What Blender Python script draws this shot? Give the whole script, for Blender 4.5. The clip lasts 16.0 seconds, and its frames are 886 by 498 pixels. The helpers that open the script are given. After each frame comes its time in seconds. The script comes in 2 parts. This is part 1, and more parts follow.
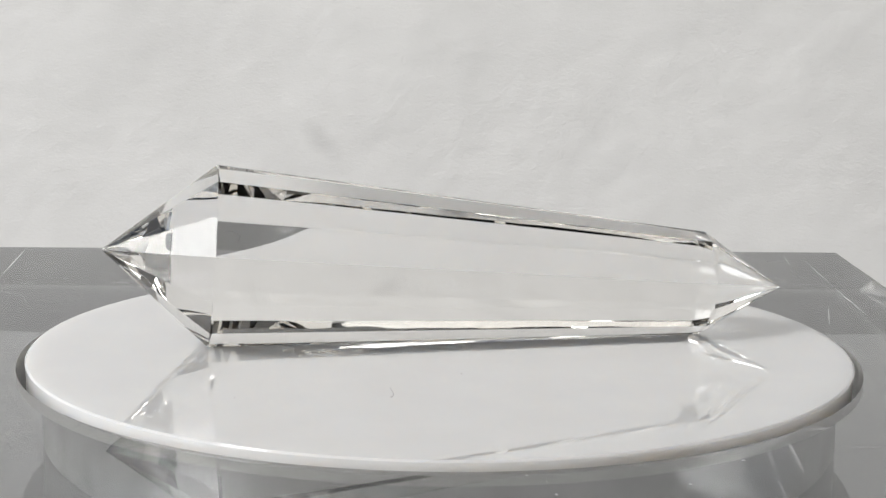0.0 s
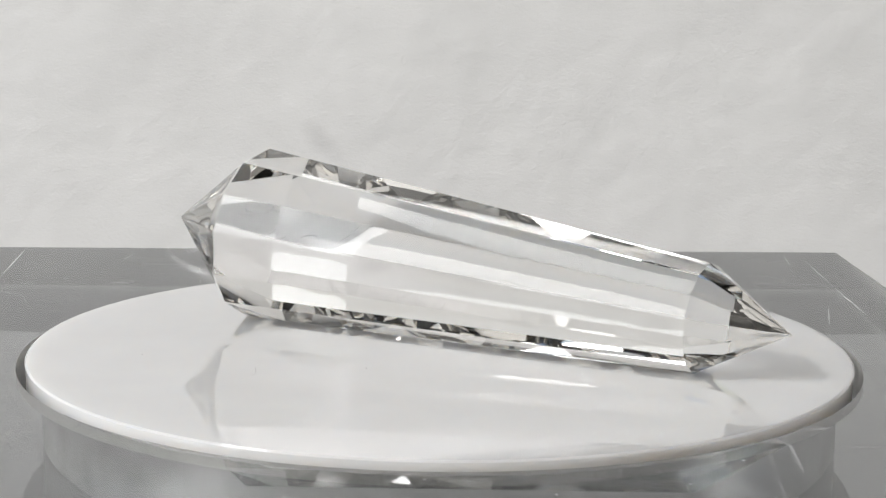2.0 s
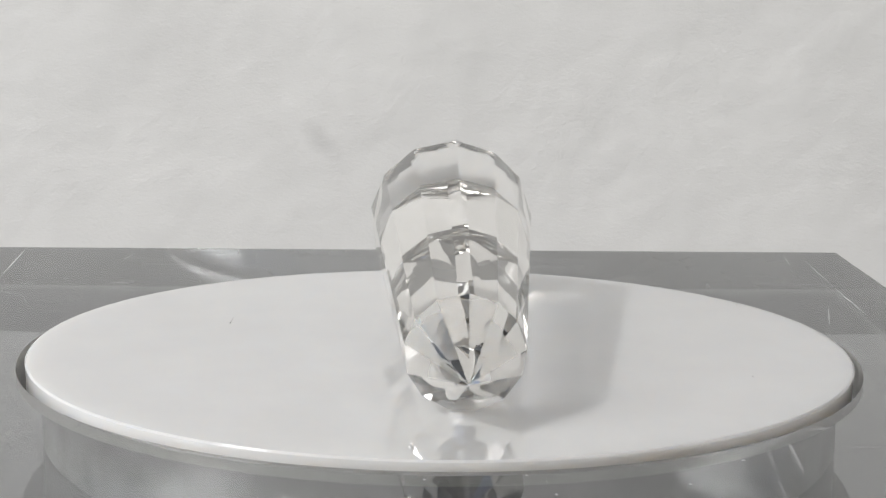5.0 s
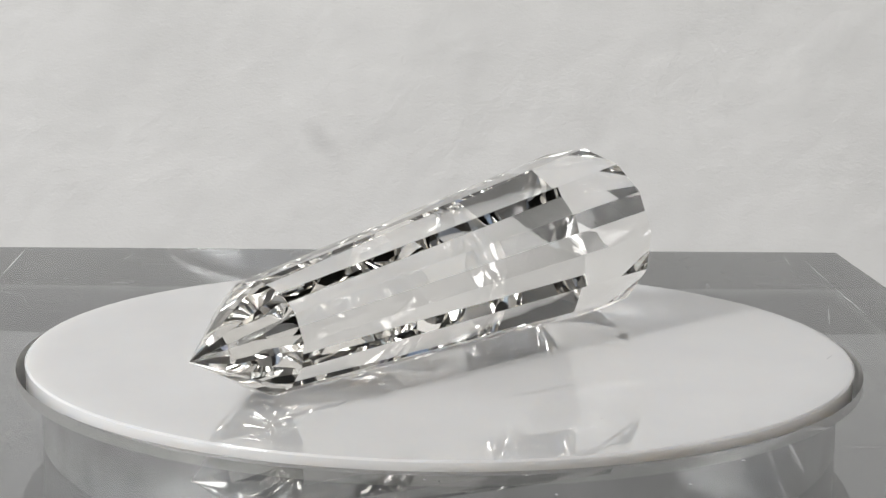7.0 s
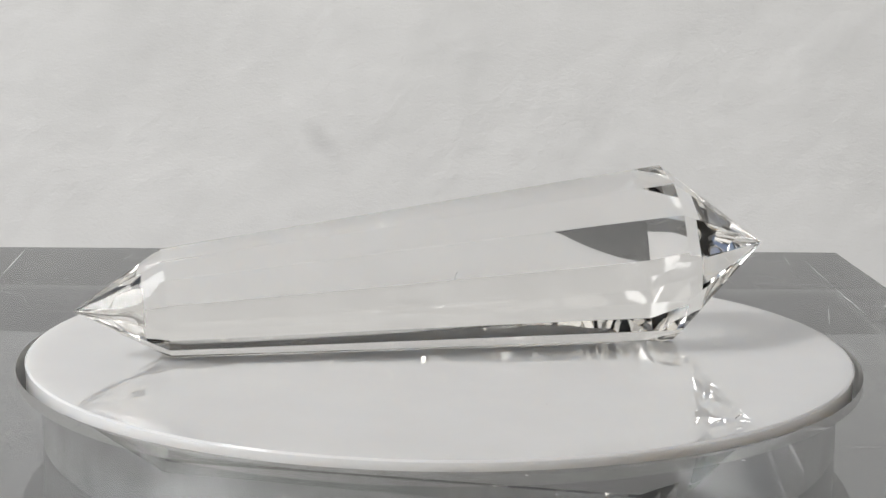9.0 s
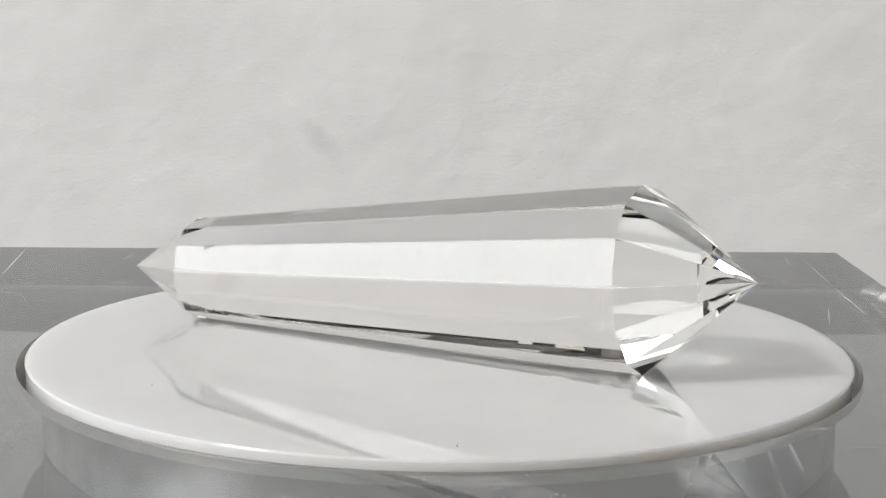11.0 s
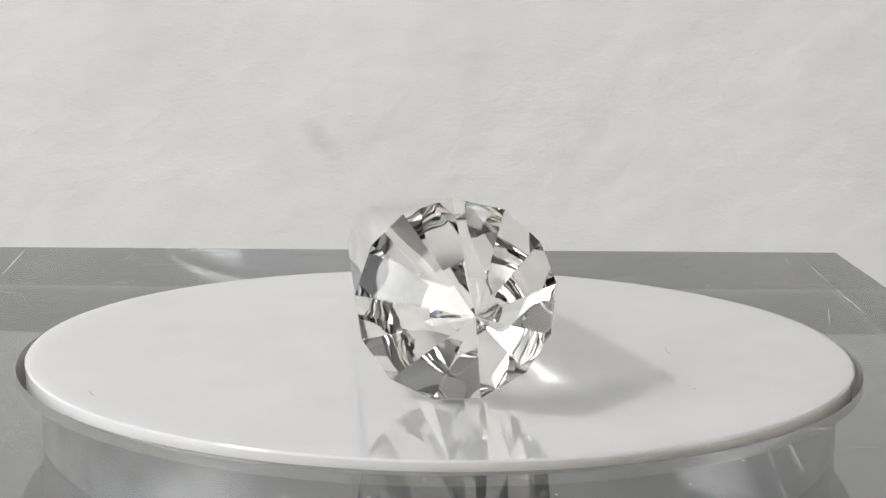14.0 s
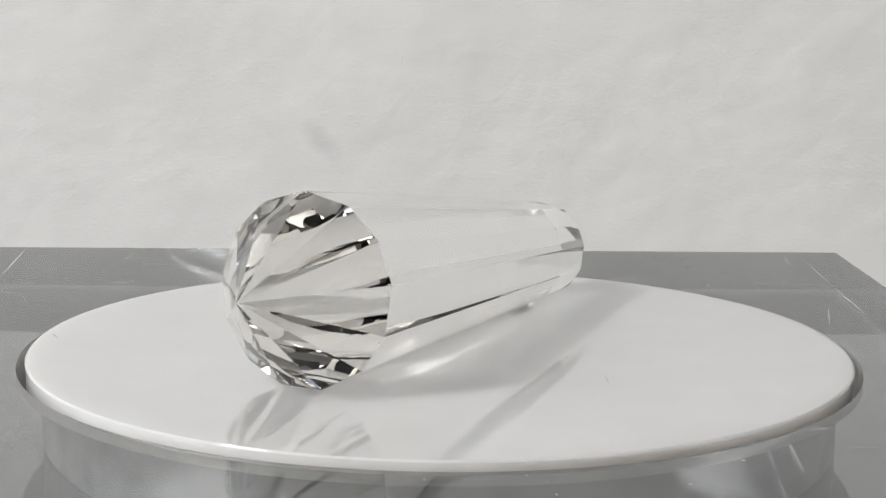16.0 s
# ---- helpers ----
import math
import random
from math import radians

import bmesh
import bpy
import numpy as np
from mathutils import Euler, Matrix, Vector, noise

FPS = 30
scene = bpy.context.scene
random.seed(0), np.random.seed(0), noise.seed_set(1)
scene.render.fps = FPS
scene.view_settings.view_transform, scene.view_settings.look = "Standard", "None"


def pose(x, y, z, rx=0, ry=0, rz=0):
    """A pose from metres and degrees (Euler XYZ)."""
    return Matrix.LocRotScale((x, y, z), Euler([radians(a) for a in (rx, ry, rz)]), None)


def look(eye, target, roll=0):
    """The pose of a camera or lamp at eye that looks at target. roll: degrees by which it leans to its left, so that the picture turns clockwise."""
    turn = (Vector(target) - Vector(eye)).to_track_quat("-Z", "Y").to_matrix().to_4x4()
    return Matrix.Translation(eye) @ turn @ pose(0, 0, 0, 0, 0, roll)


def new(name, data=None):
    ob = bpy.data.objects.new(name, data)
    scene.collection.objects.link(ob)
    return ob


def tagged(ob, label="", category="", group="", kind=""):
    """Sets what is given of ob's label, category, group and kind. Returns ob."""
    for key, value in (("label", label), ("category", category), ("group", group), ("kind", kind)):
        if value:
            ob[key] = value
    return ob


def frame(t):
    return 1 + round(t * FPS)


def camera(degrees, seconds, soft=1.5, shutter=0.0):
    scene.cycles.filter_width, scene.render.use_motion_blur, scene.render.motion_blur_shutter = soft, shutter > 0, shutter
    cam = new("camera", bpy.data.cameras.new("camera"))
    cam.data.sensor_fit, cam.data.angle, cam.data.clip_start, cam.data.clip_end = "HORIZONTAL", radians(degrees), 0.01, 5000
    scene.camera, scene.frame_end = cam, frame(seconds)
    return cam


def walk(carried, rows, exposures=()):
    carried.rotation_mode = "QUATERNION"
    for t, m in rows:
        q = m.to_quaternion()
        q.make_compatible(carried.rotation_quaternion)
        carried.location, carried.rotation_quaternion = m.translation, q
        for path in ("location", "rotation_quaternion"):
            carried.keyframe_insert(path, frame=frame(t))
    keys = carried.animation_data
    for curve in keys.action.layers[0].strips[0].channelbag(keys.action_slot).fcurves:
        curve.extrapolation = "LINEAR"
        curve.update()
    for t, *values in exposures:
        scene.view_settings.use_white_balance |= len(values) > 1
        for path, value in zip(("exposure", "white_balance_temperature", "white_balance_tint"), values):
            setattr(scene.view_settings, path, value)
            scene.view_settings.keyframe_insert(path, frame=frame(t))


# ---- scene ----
# The eye stands still before a slowly turning display plate.
EYE = Vector((-0.01446, -0.33436, 0.07604))
PITCH, YAW = 0.17334, 0.04472
AIM = EYE + Vector((math.sin(YAW) * math.cos(PITCH), math.cos(YAW) * math.cos(PITCH), -math.sin(PITCH)))
cam = camera(27.15, 16.0, soft=1.5)
walk(cam, [(0.0, look(EYE, AIM, 0.689)), (16.0, look(EYE, AIM, 0.689))],
     [(t, stops, 6320, 9) for t, stops in ((0.0, 0.455), (3.0, 0.415), (6.5, 0.365), (9.0, 0.35), (12.0, 0.425), (14.5, 0.44), (16.0, 0.38))])
scene.cycles.max_bounces, scene.cycles.transmission_bounces, scene.cycles.glossy_bounces = 28, 28, 12

# Turn of the plate in degrees, by seconds.
TURN = [(0.0, 183.6), (0.5, 174.45), (1.0, 164.8), (1.5, 155.3), (2.5, 136.0), (3.5, 116.0), (5.2, 82.0), (7.0, 46.3),
        (8.0, 26.3), (9.0, 6.9), (10.2, -16.6), (11.5, -41.9), (12.5, -60.6), (13.5, -78.6), (14.5, -96.1), (15.5, -114.2),
        (16.0, -123.4)]
REST = 183.35

# ---- light ----
SUN_DIR = Vector((-0.80, -0.33, 0.80)).normalized()
world = bpy.data.worlds.new("sky")
scene.world = world
world.use_nodes = True
wn = world.node_tree.nodes
sky = wn.new("ShaderNodeTexSky")
sky.sky_type, sky.sun_disc = "NISHITA", False
sky.sun_elevation = math.asin(SUN_DIR.z)
sky.sun_rotation = math.atan2(SUN_DIR.x, SUN_DIR.y)
wn["Background"].inputs["Strength"].default_value = 0.05
world.node_tree.links.new(sky.outputs[0], wn["Background"].inputs["Color"])

sun = new("sun", bpy.data.lights.new("sun", "SUN"))
sun.data.energy, sun.data.angle, sun.data.color = 1.3, radians(0.7), (1.0, 0.95, 0.89)
sun.matrix_world = look(SUN_DIR * 3, (0, 0, 0))

# the bright hazy part of the sky beside the sun, in the window's opening
pane = new("window_light", bpy.data.lights.new("window_light", "AREA"))
pane.data.shape, pane.data.size, pane.data.size_y = "RECTANGLE", 1.1, 2.5
pane.data.energy, pane.data.color = 37, (1.0, 0.985, 0.965)
pane.matrix_world = look((-1.595, -0.61, 1.55), (0, -0.61, 1.55))


# ---- materials ----
def material(name):
    m = bpy.data.materials.new(name)
    m.use_nodes = True
    t = m.node_tree
    t.nodes.clear()
    out = t.nodes.new("ShaderNodeOutputMaterial")
    return m, t, out


def node(t, kind, **values):
    n = t.nodes.new(kind)
    for key, value in values.items():
        n.inputs[key.replace("_", " ")].default_value = value
    return n


def product(t, a, b):
    n = t.nodes.new("ShaderNodeMath")
    n.operation = "MULTIPLY"
    t.links.new(a, n.inputs[0])
    t.links.new(b, n.inputs[1])
    return n.outputs[0]


def noise_node(t, scale, detail=4.0, stretch=(1, 1, 1), rough=0.55, turn=0):
    co = t.nodes.new("ShaderNodeTexCoord")
    mp = t.nodes.new("ShaderNodeMapping")
    if turn:
        spin = t.nodes.new("ShaderNodeMapping")
        spin.inputs["Rotation"].default_value = (0, 0, radians(turn))
        t.links.new(co.outputs["Object"], spin.inputs["Vector"])
        co = spin
    mp.inputs["Scale"].default_value = stretch
    n = node(t, "ShaderNodeTexNoise", Scale=scale, Detail=detail, Roughness=rough)
    t.links.new(co.outputs[0 if turn else "Object"], mp.inputs["Vector"])
    t.links.new(mp.outputs["Vector"], n.inputs["Vector"])
    return n.outputs["Fac"]


def ramp(t, fac, stops):
    n = t.nodes.new("ShaderNodeValToRGB")
    e = n.color_ramp.elements
    while len(e) < len(stops):
        e.new(0.5)
    for el, (p, c) in zip(e, stops):
        el.position = p
        el.color = (*c, 1) if len(c) == 3 else c
    t.links.new(fac, n.inputs["Fac"])
    return n.outputs["Color"]


def bump(t, height, strength, distance, normal=None):
    b = node(t, "ShaderNodeBump", Strength=strength, Distance=distance)
    t.links.new(height, b.inputs["Height"])
    if normal:
        t.links.new(normal, b.inputs["Normal"])
    return b.outputs["Normal"]


def plain(name, low, high, scale, roughness, relief=0.0, distance=0.001, stretch=(1, 1, 1), metallic=0.0, ior=1.5):
    m, t, out = material(name)
    p = node(t, "ShaderNodeBsdfPrincipled", Roughness=roughness, Metallic=metallic, IOR=ior)
    f = noise_node(t, scale, 5, stretch)
    t.links.new(ramp(t, f, [(0.3, low), (0.7, high)]), p.inputs["Base Color"])
    if relief:
        t.links.new(bump(t, noise_node(t, scale * 6, 6, stretch), relief, distance), p.inputs["Normal"])
    t.links.new(p.outputs[0], out.inputs["Surface"])
    return m


def paper():
    """White rough paper with shallow buckles, a felt grain and one faint grey smudge."""
    m, t, out = material("white_paper")
    p = node(t, "ShaderNodeBsdfPrincipled", Roughness=0.8)
    tone = ramp(t, noise_node(t, 14, 5), [(0.3, (0.785, 0.775, 0.755)), (0.7, (0.845, 0.835, 0.815))])
    co = t.nodes.new("ShaderNodeTexCoord")
    mp = t.nodes.new("ShaderNodeMapping")
    mp.inputs["Rotation"].default_value = (0, radians(42), 0)
    mp.vector_type = "TEXTURE"
    mp.inputs["Location"].default_value = (-0.0290, 0.30, 0.0020)
    mp.inputs["Scale"].default_value = (0.0105, 0.05, 0.0052)
    g = t.nodes.new("ShaderNodeTexGradient")
    g.gradient_type = "SPHERICAL"
    t.links.new(co.outputs["Object"], mp.inputs["Vector"])
    t.links.new(mp.outputs["Vector"], g.inputs["Vector"])
    mix = t.nodes.new("ShaderNodeMix")
    mix.data_type, mix.blend_type = "RGBA", "MIX"
    smudge = ramp(t, g.outputs["Fac"], [(0.0, (0, 0, 0)), (0.75, (0.28, 0.28, 0.28))])
    t.links.new(smudge, mix.inputs[0])
    t.links.new(tone, mix.inputs[6])
    mix.inputs[7].default_value = (0.45, 0.44, 0.43, 1)
    t.links.new(mix.outputs[2], p.inputs["Base Color"])
    waves = bump(t, noise_node(t, 16, 3, (1, 1, 1.3)), 0.42, 0.005)
    felt = bump(t, noise_node(t, 130, 4, (1, 1, 1.5)), 0.10, 0.0014, waves)
    grain = bump(t, noise_node(t, 620, 5, (1, 1, 1.6), 0.65), 0.26, 0.0006, felt)
    t.links.new(grain, p.inputs["Normal"])
    t.links.new(p.outputs[0], out.inputs["Surface"])
    return m


def scratched_acrylic():
    """Clear acrylic with hairline scratches and dust on its faces."""
    m, t, out = material("clear_acrylic")
    g = node(t, "ShaderNodeBsdfGlass", Roughness=0.0, IOR=1.49, Color=(0.975, 0.98, 0.98, 1))
    d = node(t, "ShaderNodeBsdfDiffuse", Color=(0.85, 0.85, 0.85, 1))
    masks = []
    for scale, turn, stretch in ((70, 4, (0.04, 1, 1)), (60, 97, (0.03, 1, 1)), (90, 63, (0.05, 1, 1))):
        line = ramp(t, noise_node(t, scale, 1, stretch, turn=turn), [(0.495, (0, 0, 0)), (0.5, (0.22, 0.22, 0.22)), (0.505, (0, 0, 0))])
        gaps = ramp(t, noise_node(t, 55, 2, turn=turn), [(0.52, (0, 0, 0)), (0.66, (1, 1, 1))])
        masks.append(product(t, line, gaps))
    co = t.nodes.new("ShaderNodeTexCoord")
    for scale, few in ((420, 0.80), (900, 0.86)):
        v = node(t, "ShaderNodeTexVoronoi", Scale=scale)
        t.links.new(co.outputs["Object"], v.inputs["Vector"])
        fleck = ramp(t, v.outputs["Distance"], [(0.08, (0.55, 0.55, 0.55)), (0.16, (0, 0, 0))])
        masks.append(product(t, fleck, ramp(t, v.outputs["Color"], [(few, (0, 0, 0)), (few + 0.02, (1, 1, 1))])))
    haze = ramp(t, noise_node(t, 45, 4), [(0.3, (0.004, 0.004, 0.004)), (0.8, (0.025, 0.025, 0.025))])
    total = haze
    for k in masks:
        a = t.nodes.new("ShaderNodeMath")
        a.operation, a.use_clamp = "ADD", True
        t.links.new(total, a.inputs[0])
        t.links.new(k, a.inputs[1])
        total = a.outputs[0]
    mix = t.nodes.new("ShaderNodeMixShader")
    t.links.new(total, mix.inputs[0])
    t.links.new(g.outputs[0], mix.inputs[1])
    t.links.new(d.outputs[0], mix.inputs[2])
    t.links.new(mix.outputs[0], out.inputs["Surface"])
    return m


def quartz():
    """Colourless quartz, its facets polished by hand and so a little wavy."""
    m, t, out = material("clear_quartz")
    g = node(t, "ShaderNodeBsdfGlass", Roughness=0.01, IOR=1.5445, Color=(1.0, 0.996, 0.988, 1))
    t.links.new(bump(t, noise_node(t, 70, 1), 0.03, 0.001), g.inputs["Normal"])
    t.links.new(g.outputs[0], out.inputs["Surface"])
    return m


def opal():
    """White opal acrylic: a polished skin over a body in which light spreads a few millimetres."""
    m, t, out = material("white_opal_acrylic")
    p = node(t, "ShaderNodeBsdfPrincipled", Roughness=0.004, IOR=1.49)
    p.inputs["Subsurface Weight"].default_value = 1.0
    p.inputs["Subsurface Radius"].default_value = (1.0, 0.93, 0.84)
    p.inputs["Subsurface Scale"].default_value = 0.010
    p.inputs["Coat Weight"].default_value = 0.7
    p.inputs["Coat Roughness"].default_value = 0.0
    t.links.new(ramp(t, noise_node(t, 60, 4), [(0.3, (0.625, 0.622, 0.615)), (0.7, (0.65, 0.647, 0.64))]), p.inputs["Base Color"])
    t.links.new(p.outputs[0], out.inputs["Surface"])
    return m


def sawn():
    """The machined wall of the recess: frosted acrylic with a milky bloom, pits and grime."""
    m, t, out = material("sawn_acrylic")
    g = node(t, "ShaderNodeBsdfGlass", Roughness=0.35, IOR=1.49, Color=(0.93, 0.92, 0.90, 1))
    d = node(t, "ShaderNodeBsdfDiffuse")
    t.links.new(ramp(t, noise_node(t, 1500, 3), [(0.3, (0.52, 0.50, 0.46)), (0.7, (0.72, 0.71, 0.69))]), d.inputs["Color"])
    mix = t.nodes.new("ShaderNodeMixShader")
    t.links.new(ramp(t, noise_node(t, 260, 4, (1, 1, 0.4)), [(0.3, (0.28, 0.28, 0.28)), (0.75, (0.4, 0.4, 0.4))]), mix.inputs[0])
    t.links.new(g.outputs[0], mix.inputs[1])
    t.links.new(d.outputs[0], mix.inputs[2])
    t.links.new(mix.outputs[0], out.inputs["Surface"])
    return m


def bored():
    """The polished wall of the bore, with faint upright tool waves and a thin haze."""
    m, t, out = material("bored_acrylic")
    g = node(t, "ShaderNodeBsdfGlass", Roughness=0.22, IOR=1.49, Color=(0.45, 0.45, 0.45, 1))
    t.links.new(bump(t, noise_node(t, 160, 3, (1, 1, 0.05)), 0.25, 0.001), g.inputs["Normal"])
    d = node(t, "ShaderNodeBsdfDiffuse", Color=(0.62, 0.61, 0.61, 1))
    mix = t.nodes.new("ShaderNodeMixShader")
    t.links.new(ramp(t, noise_node(t, 120, 4, (1, 1, 0.3)), [(0.3, (0.15, 0.15, 0.15)), (0.75, (0.3, 0.3, 0.3))]), mix.inputs[0])
    t.links.new(g.outputs[0], mix.inputs[1])
    t.links.new(d.outputs[0], mix.inputs[2])
    t.links.new(mix.outputs[0], out.inputs["Surface"])
    return m


PAPER = paper()
QUARTZ = quartz()
ACRYLIC = scratched_acrylic()
SAWN = sawn()
BORED = bored()
OPAL = opal()
GREY_PLASTIC = plain("grey_plastic", (0.10, 0.10, 0.105), (0.13, 0.13, 0.135), 80, 0.4, 0.2, 0.0005)
ROOM_PAINT = plain("room_paint", (0.15, 0.146, 0.139), (0.19, 0.185, 0.177), 2, 0.8, 0.2, 0.002)
CEILING_PAINT = plain("ceiling_paint", (0.42, 0.41, 0.40), (0.47, 0.46, 0.45), 2, 0.85, 0.2, 0.002)
WOOD = plain("brown_floor_wood", (0.10, 0.07, 0.05), (0.17, 0.12, 0.085), 3, 0.45, 0.2, 0.001, (1, 12, 1))
DARK_RUBBER = plain("dark_rubber", (0.045, 0.043, 0.042), (0.065, 0.062, 0.06), 90, 0.6, 0.2, 0.0005)
SCUFF = plain("scuffed_acrylic", (0.6, 0.6, 0.6), (0.85, 0.85, 0.85), 300, 0.6)
LINT = plain("grey_lint", (0.25, 0.24, 0.23), (0.35, 0.34, 0.33), 800, 0.8)
TABLE_GREY = plain("grey_table_laminate", (0.075, 0.075, 0.078), (0.105, 0.105, 0.11), 12, 0.35, 0.1, 0.0005)


# ---- building helpers ----
def mesh_of(name, bm, mat):
    me = bpy.data.meshes.new(name)
    bmesh.ops.recalc_face_normals(bm, faces=bm.faces)
    bm.to_mesh(me)
    bm.free()
    me.materials.append(mat)
    return me


def thing(name, bm, mat, label, category, kind="", group=""):
    return tagged(new(name, mesh_of(name, bm, mat)), label, category, group, kind)


def part(name, bm, mat, parent, label=""):
    ob = new(name, mesh_of(name, bm, mat))
    ob.parent = parent
    return tagged(ob, label)


def box(x0, x1, y0, y1, z0, z1, bevel=0.0, bm=None):
    bm = bm or bmesh.new()
    made = bmesh.ops.create_cube(bm, size=1, matrix=Matrix.Translation(((x0 + x1) / 2, (y0 + y1) / 2, (z0 + z1) / 2))
                                 @ Matrix.Diagonal((x1 - x0, y1 - y0, z1 - z0, 1)))
    if bevel:
        bmesh.ops.bevel(bm, geom=list({e for v in made["verts"] for e in v.link_edges}), offset=bevel, segments=2,
                        affect="EDGES", profile=0.5)
    return bm


def lathe(profile, n=96, bm=None, smooth=True, sharp=25):
    """A turned solid from (radius, height) pairs; radius 0 closes it."""
    bm = bm or bmesh.new()
    rings = []
    for r, z in profile:
        if r < 1e-7:
            rings.append([bm.verts.new((0, 0, z))])
        else:
            rings.append([bm.verts.new((r * math.cos(2 * math.pi * i / n), r * math.sin(2 * math.pi * i / n), z)) for i in range(n)])
    for a, b in zip(rings, rings[1:]):
        for i in range(n):
            j = (i + 1) % n
            if len(a) == 1 and len(b) == 1:
                continue
            if len(a) == 1:
                f = bm.faces.new((a[0], b[j], b[i]))
            elif len(b) == 1:
                f = bm.faces.new((a[i], a[j], b[0]))
            else:
                f = bm.faces.new((a[i], a[j], b[j], b[i]))
            f.smooth = smooth
    sharpen(bm, sharp)
    return bm


def sharpen(bm, degrees=25):
    bmesh.ops.recalc_face_normals(bm, faces=bm.faces)
    for e in bm.edges:
        if len(e.link_faces) == 2 and e.calc_face_angle(0) > radians(degrees):
            e.smooth = False


# ---- the place ----
BLOCK_TOP, BLOCK_LOW = -0.0012, -0.0560
TABLE = BLOCK_LOW - 0.0004
RADIUS, HOLE, BORE = 0.0750, 0.0766, 0.0722
STEP = 0.0085  # depth of the recess in which the disc turns
CENTRE_Y = -0.0032
BACK, FRONT, RIGHT, LEFT = 0.1035, -0.1070, 0.1013, -0.1130
SKEW = 0.014  # the back of the block is cut a little out of square


def room():
    thing("floor", box(-1.6, 2.4, -1.3, 1.9, -0.86, -0.80), WOOD, "dark brown wooden floor boards of the room", "floor", "structure")
    thing("ceiling", box(-1.6, 2.4, -1.3, 1.9, 3.00, 3.06), CEILING_PAINT, "plain grey-white painted room ceiling", "ceiling", "structure")
    thing("wall_north", box(-1.6, 2.4, 1.9, 2.0, -0.86, 3.06), ROOM_PAINT, "plain dim grey painted wall behind the paper", "wall", "structure")
    thing("wall_south", box(-1.6, 2.4, -1.4, -1.3, -0.86, 3.06), ROOM_PAINT, "plain dim grey painted wall facing the paper", "wall", "structure")
    thing("wall_east", box(2.4, 2.5, -1.4, 2.0, -0.86, 3.06), ROOM_PAINT, "plain dim grey painted side wall", "wall", "structure")
    # the window side, with its wide opening
    bm = box(-1.7, -1.6, -1.4, -1.2, -0.86, 3.06)
    box(-1.7, -1.6, 0.95, 2.0, -0.86, 3.06, bm=bm)
    box(-1.7, -1.6, -1.2, 0.95, -0.86, 0.12, bm=bm)
    box(-1.7, -1.6, -1.2, 0.95, 2.85, 3.06, bm=bm)
    thing("wall_west", bm, ROOM_PAINT, "dim grey painted wall with a wide window opening", "wall", "structure")


def paper_backdrop():
    bm = box(-0.85, 0.33, 0.300, 0.3012, TABLE, 0.80)
    bmesh.ops.rotate(bm, verts=bm.verts, cent=(0, 0.3, 0), matrix=Matrix.Rotation(radians(-14), 3, "Z"))
    thing("backdrop", bm, PAPER, "white rough paper sheet standing behind the block", "paper backdrop", "structure")


def table():
    top = thing("table", box(-0.95, 0.90, -0.75, 0.60, TABLE - 0.03, TABLE, 0.003), TABLE_GREY,
                "grey laminate table under the clear block", "table")
    for x in (-0.91, 0.86):
        for y in (-0.71, 0.56):
            part("leg", box(x - 0.025, x + 0.025, y - 0.025, y + 0.025, -0.80, TABLE - 0.03, 0.003), GREY_PLASTIC, top)


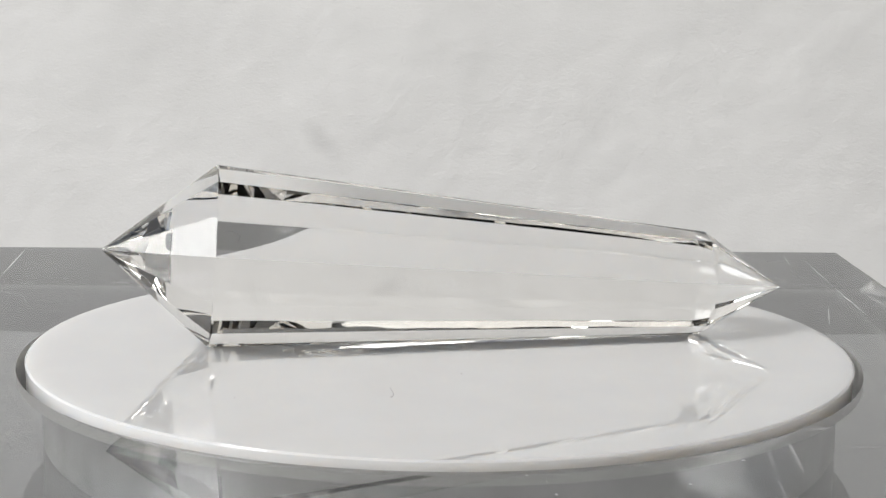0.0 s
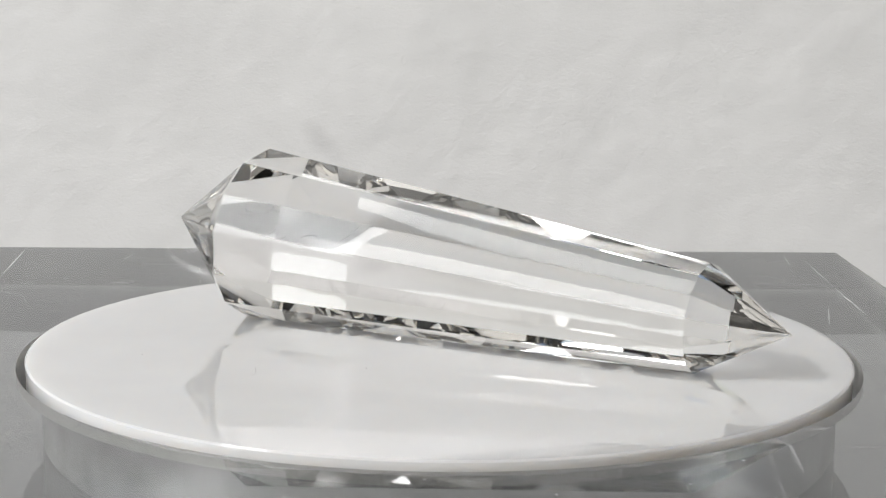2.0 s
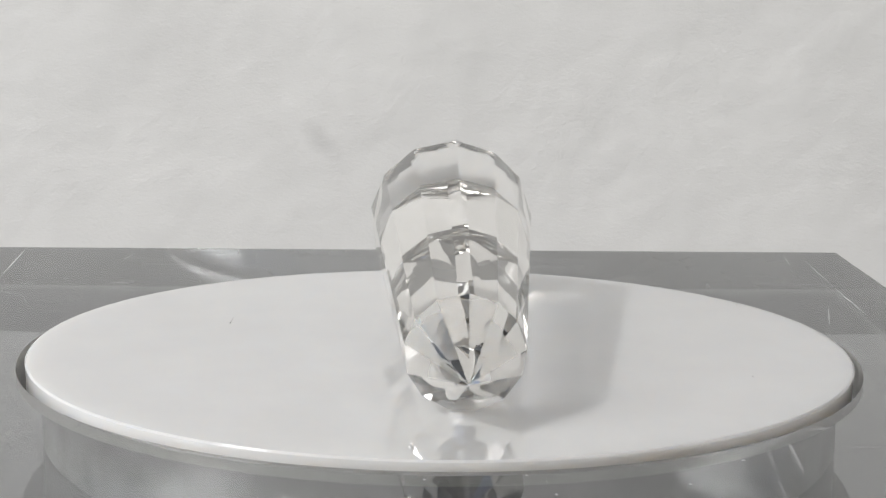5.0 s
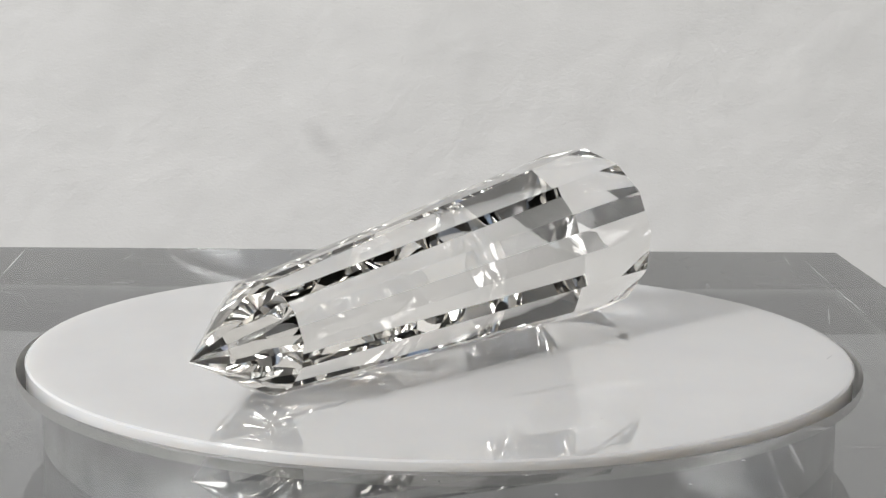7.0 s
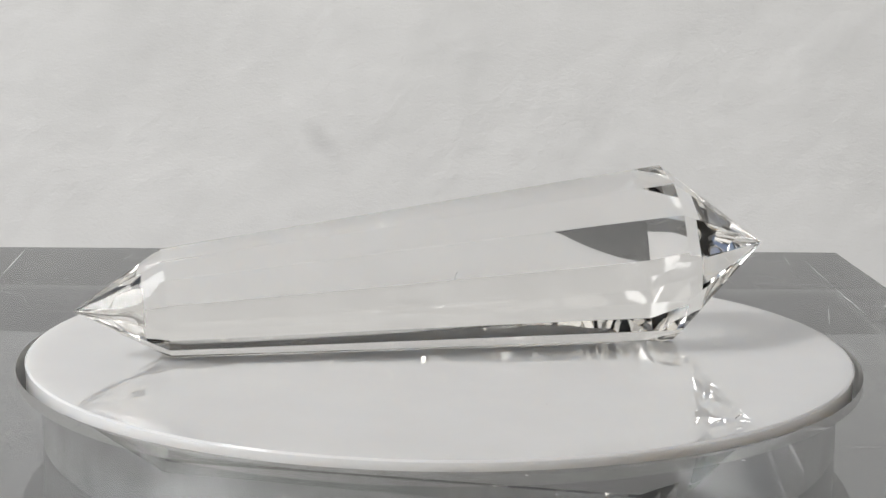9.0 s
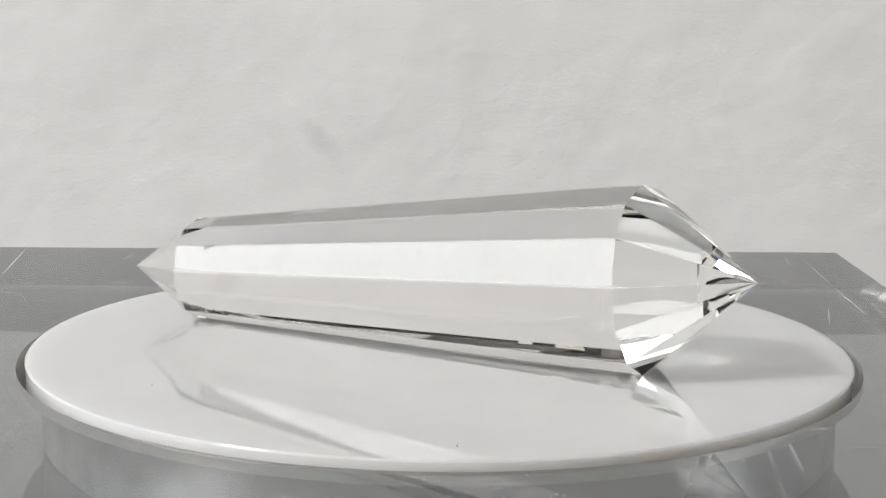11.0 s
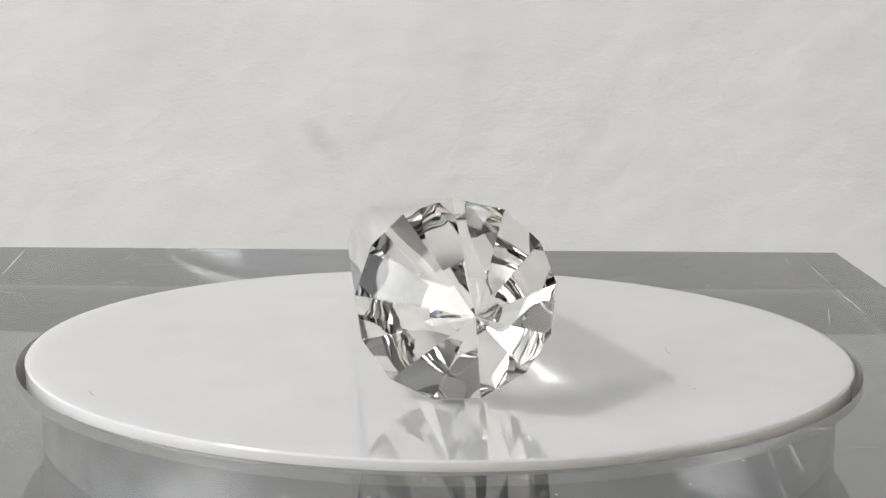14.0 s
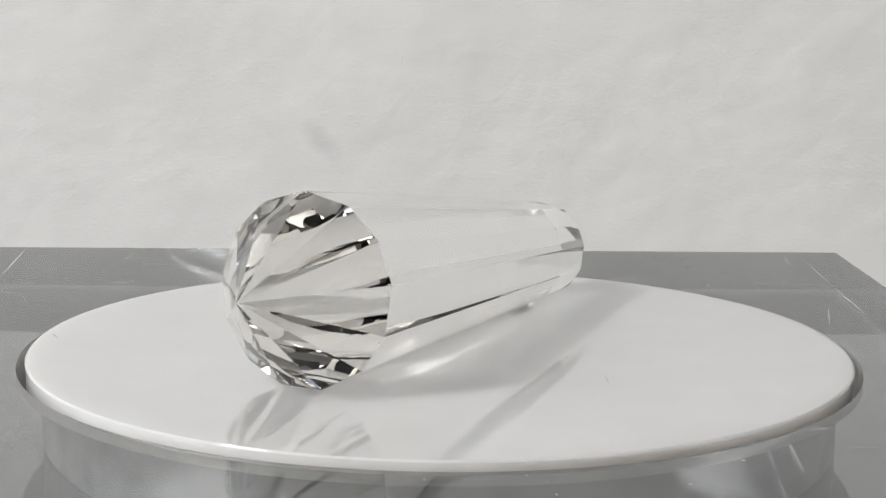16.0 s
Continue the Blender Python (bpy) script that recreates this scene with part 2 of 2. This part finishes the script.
def acrylic_block():
    """A square clear block bored through, with a wider round recess at the top of the bore."""
    n = 192
    corners = [math.atan2(y - CENTRE_Y, x) % (2 * math.pi) for x, y in ((RIGHT, BACK), (LEFT, BACK + SKEW * (RIGHT - LEFT)), (LEFT, FRONT), (RIGHT, FRONT))]
    angles = sorted([2 * math.pi * i / n for i in range(n)] + corners)
    bm = bmesh.new()
    rings = []
    outline = ((None, BLOCK_TOP), (HOLE, BLOCK_TOP), (HOLE, BLOCK_TOP - STEP), (BORE, BLOCK_TOP - STEP),
               (BORE, BLOCK_LOW), (None, BLOCK_LOW))
    for radius, z in outline:
        ring = []
        for a in angles:
            c, s = math.cos(a), math.sin(a)
            d = radius or min((RIGHT if c > 0 else LEFT) / c if abs(c) > 1e-6 else 9,
                              (BACK + SKEW * RIGHT - CENTRE_Y) / (s + SKEW * c) if s > 0.05 else (FRONT - CENTRE_Y) / s if s < -0.05 else 9)
            ring.append(bm.verts.new((d * c, d * s + CENTRE_Y, z)))
        rings.append(ring)
    finish = (0, 1, 1, 2, 0, 0)
    for k, look_of in enumerate(finish):
        a, b = rings[k], rings[(k + 1) % len(rings)]
        for i in range(len(angles)):
            j = (i + 1) % len(angles)
            f = bm.faces.new((a[i], b[i], b[j], a[j]))
            f.material_index, f.smooth = look_of, k in (1, 3)
    rims = [e for e in bm.edges if e.calc_face_angle(0) > 1 and all(v.co.xy.length > HOLE + 0.008 for v in e.verts)]
    bmesh.ops.bevel(bm, geom=rims, offset=0.0005, segments=1, affect="EDGES")
    sharpen(bm, 20)
    ob = thing("acrylic_block", bm, ACRYLIC, "thick clear scratched acrylic block with a round hole", "display block")
    ob.data.materials.append(SAWN)
    ob.data.materials.append(BORED)
    # hairline scratches that catch the light on the top
    for x0, y0, x1, y1, wide in ((-0.0945, 0.0697, -0.0952, 0.1054, 0.00030), (0.0897, 0.0613, 0.0889, 0.0277, 0.00022),
                                 (0.0897, 0.0613, 0.0911, 0.0921, 0.00014), (0.0829, 0.0372, 0.0785, 0.0190, 0.00020),
                                 (-0.0886, 0.0606, -0.0855, 0.0613, 0.00035), (-0.0693, 0.0616, -0.0613, 0.0631, 0.00018),
                                 (-0.0913, 0.0518, -0.0859, 0.0482, 0.00016), (-0.0859, 0.0482, -0.0837, 0.0400, 0.00016),
                                 (0.0735, 0.0636, 0.0890, 0.0619, 0.00014), (0.0874, 0.0996, 0.0861, 0.0860, 0.00020),
                                 (-0.0817, 0.0377, -0.0732, 0.0425, 0.00012), (-0.0704, 0.0885, -0.0684, 0.0990, 0.00016)):
        way = Vector((x1 - x0, y1 - y0, 0))
        side = Vector((-way.y, way.x, 0)).normalized() * wide / 2
        bm = bmesh.new()
        lower = [Vector((x0, y0, BLOCK_TOP + 0.00001)) + way * u + side * w for u, w in ((0, 0), (0.4, -1), (1, 0), (0.6, 1))]
        a = [bm.verts.new(p) for p in lower]
        b = [bm.verts.new(p + Vector((0, 0, 0.00002))) for p in lower]
        bm.faces.new(a), bm.faces.new(b)
        for i in range(4):
            bm.faces.new((a[i], a[(i + 1) % 4], b[(i + 1) % 4], b[i]))
        part("scratch", bm, SCUFF, ob, "fine white scratch")
    return ob


def turntable():
    """A fixed motor base in the hole of the block, and the disc that turns on it."""
    t = tagged(new("turntable"), "electric turntable with a glossy white opal acrylic disc", "turntable")
    t.location = (0, CENTRE_Y, TABLE)
    up = -TABLE
    part("base_plate", lathe([(0, 0.003), (BORE - 0.0010, 0.003), (BORE - 0.0008, 0.0028), (BORE - 0.0008, 0), (0, 0)], 128), DARK_RUBBER, t, "dark round base plate")
    part("motor_base", lathe([(0, up - 0.012), (0.056, up - 0.012), (0.058, up - 0.014), (0.058, 0.0031), (0, 0.0031)], 128), GREY_PLASTIC, t, "dark grey plastic motor base")
    part("spindle", lathe([(0, up - 0.0045), (0.010, up - 0.0045), (0.010, up - 0.0122), (0, up - 0.0122)], 48), GREY_PLASTIC, t)
    d = part("disc", lathe([(0, 0), (RADIUS - 0.012, 0), (RADIUS - 0.0003, 0), (RADIUS, -0.0003), (RADIUS, -0.0042), (RADIUS - 0.0003, -0.0045),
                            (0, -0.0045)], 192), OPAL, t, "glossy white opal acrylic disc")
    return d


# The crystal lies along the line between its two points.
TIP_B = Vector((0.06193 * math.cos(radians(183.35)), 0.06193 * math.sin(radians(183.35)), 0.01763))
TIP_S = Vector((0.06699 * math.cos(radians(8.75)), 0.06699 * math.sin(radians(8.75)), 0.00835))
SIDES = 13
LIFT = 0.00011  # the swell of the facet on which it lies


BULGE = 0.011  # how far a hand-polished facet swells, for each metre of its width


def facet(bm, corners, middle):
    """One polished facet, swollen a little across its width; the last two corners may meet in a point."""
    a, b, c, d = corners
    out = (b - a).cross((c + d) / 2 - a).normalized()
    if out.dot((a + c) / 2 - middle) < 0:
        out = -out
    across, along = 8, 12
    rows = []
    for k in range(along + 1):
        v = k / along
        p, q = a.lerp(d, v), b.lerp(c, v)
        wide = (q - p).length
        if wide < 1e-6:
            rows.append([bm.verts.new(p)])
            continue
        rows.append([bm.verts.new(p.lerp(q, u / across) + out * BULGE * wide * (1 - (2 * u / across - 1) ** 2) * (1 - (2 * v - 1) ** 6)) for u in range(across + 1)])
    for r0, r1 in zip(rows, rows[1:]):
        for u in range(across):
            f = bm.faces.new((r0[u], r0[u + 1], r1[0]) if len(r1) == 1 else (r0[u], r0[u + 1], r1[u + 1], r1[u]))
            f.smooth = True
            f.normal_update()
            if f.normal.dot(out) < 0:
                f.normal_flip()


def crystal():
    axis = (TIP_S - TIP_B)
    length = axis.length
    axis.normalize()
    across = axis.cross(Vector((0, 0, 1))).normalized()
    up = across.cross(axis)
    sb, ss = 0.0200, length - 0.0160
    lean = up.z
    k = math.cos(math.pi / SIDES)
    rb = (TIP_B.z + axis.z * sb) / lean / k
    rs = (TIP_B.z + axis.z * ss) / lean / k
    uneven = (0, 2, 0, 2, 0, 0, 3, 4, 1, 3, 1, 1, 0)
    big, small = [], []
    for i in range(SIDES):
        a = -math.pi / 2 + (i + 0.5) * 2 * math.pi / SIDES + radians(uneven[i])
        way = across * math.cos(a) + up * math.sin(a)
        big.append(TIP_B + axis * sb + way * rb)
        small.append(TIP_B + axis * ss + way * rs)
    middle = (TIP_B + TIP_S) / 2
    wand = tagged(new("crystal"), "clear colourless quartz crystal wand with thirteen polished facets and two points", "crystal")
    pairs = [(i, (i + 1) % SIDES) for i in range(SIDES)]
    for name, label, faces in (("body", "long tapered clear quartz body", [(big[i], big[j], small[j], small[i]) for i, j in pairs]),
                               ("blunt_point", "broad faceted clear point", [(big[i], big[j], TIP_B, TIP_B) for i, j in pairs]),
                               ("sharp_point", "narrow faceted clear point", [(small[i], small[j], TIP_S, TIP_S) for i, j in pairs])):
        bm = bmesh.new()
        for f in faces:
            facet(bm, f, middle)
        bmesh.ops.remove_doubles(bm, verts=bm.verts, dist=1e-6)
        sharpen(bm, 8)
        me = bpy.data.meshes.new(name)
        bm.to_mesh(me)
        bm.free()
        me.materials.append(QUARTZ)
        ob = tagged(new(name, me), label)
        ob.parent = wand
    return wand


def fibre(name, points, thick, label):
    """A stray hair: a thin bent tube through the points."""
    bm = bmesh.new()
    rings = []
    for k, p in enumerate(points):
        p = Vector(p)
        way = (Vector(points[min(k + 1, len(points) - 1)]) - Vector(points[max(k - 1, 0)])).normalized()
        side = Vector((-way.y, way.x, 0)).normalized()
        rise = way.cross(side)
        rings.append([bm.verts.new(p + (side * math.cos(a) + rise * math.sin(a)) * thick) for a in (0, 1.571, 3.142, 4.712)])
    for a, b in zip(rings, rings[1:]):
        for i in range(4):
            bm.faces.new((a[i], a[(i + 1) % 4], b[(i + 1) % 4], b[i]))
    bm.faces.new(rings[0])
    bm.faces.new(rings[-1][::-1])
    return thing(name, bm, LINT, label, "fibre", group="lint on the disc")


def lint():
    """Two hairs and a few crumbs of dust that ride on the disc."""
    made = []
    for r, a, size, bend in ((0.0425, 256.5, 0.0016, 1.9), (0.0714, 125.5, 0.0010, 2.6)):
        c = Vector((r * math.cos(radians(a)), r * math.sin(radians(a)), 0.00006))
        pts = []
        for k in range(9):
            u = k / 8
            pts.append(c + Vector((math.sin(u * bend * 1.6) * size * 0.35, (u - 0.5) * size * 0.6, u * u * size * 0.75)))
        made.append(fibre("fibre", pts, 0.00004, "short grey curled hair standing on the white disc"))
    for r, a, size in ((0.0261, 276, 0.00011), (0.055, 230, 0.00009), (0.060, 70, 0.0001), (0.049, 105, 0.00008)):
        bm = bmesh.new()
        bmesh.ops.create_icosphere(bm, subdivisions=1, radius=size)
        for v in bm.verts:
            v.co *= random.uniform(0.6, 1.2)
        low = min(v.co.z for v in bm.verts)
        bmesh.ops.translate(bm, verts=bm.verts, vec=(r * math.cos(radians(a)), r * math.sin(radians(a)), 0.00001 - low))
        made.append(thing("dust_crumb", bm, LINT, "tiny grey crumb of dust on the white disc", "dust", group="lint on the disc"))
    return made


room()
paper_backdrop()
table()
block = acrylic_block()
disc = turntable()
wand = crystal()
lint_bits = lint()


# sunlight that the crystal bends falls on the disc and the paper
sun.data.cycles.is_caustics_light = True
for ob in bpy.data.objects:
    if ob.parent == wand:
        ob.cycles.is_caustics_caster = True
    elif ob.name in ("disc", "backdrop"):
        ob.cycles.is_caustics_receiver = True


def motions():
    walk(disc, [(t, pose(0, 0, -TABLE, 0, 0, a - REST)) for t, a in TURN])
    walk(wand, [(t, pose(0, 0, LIFT, 0, 0, a - REST)) for t, a in TURN])
    for bit in lint_bits:
        walk(bit, [(t, pose(0, 0, 0, 0, 0, a - REST)) for t, a in TURN])


motions()
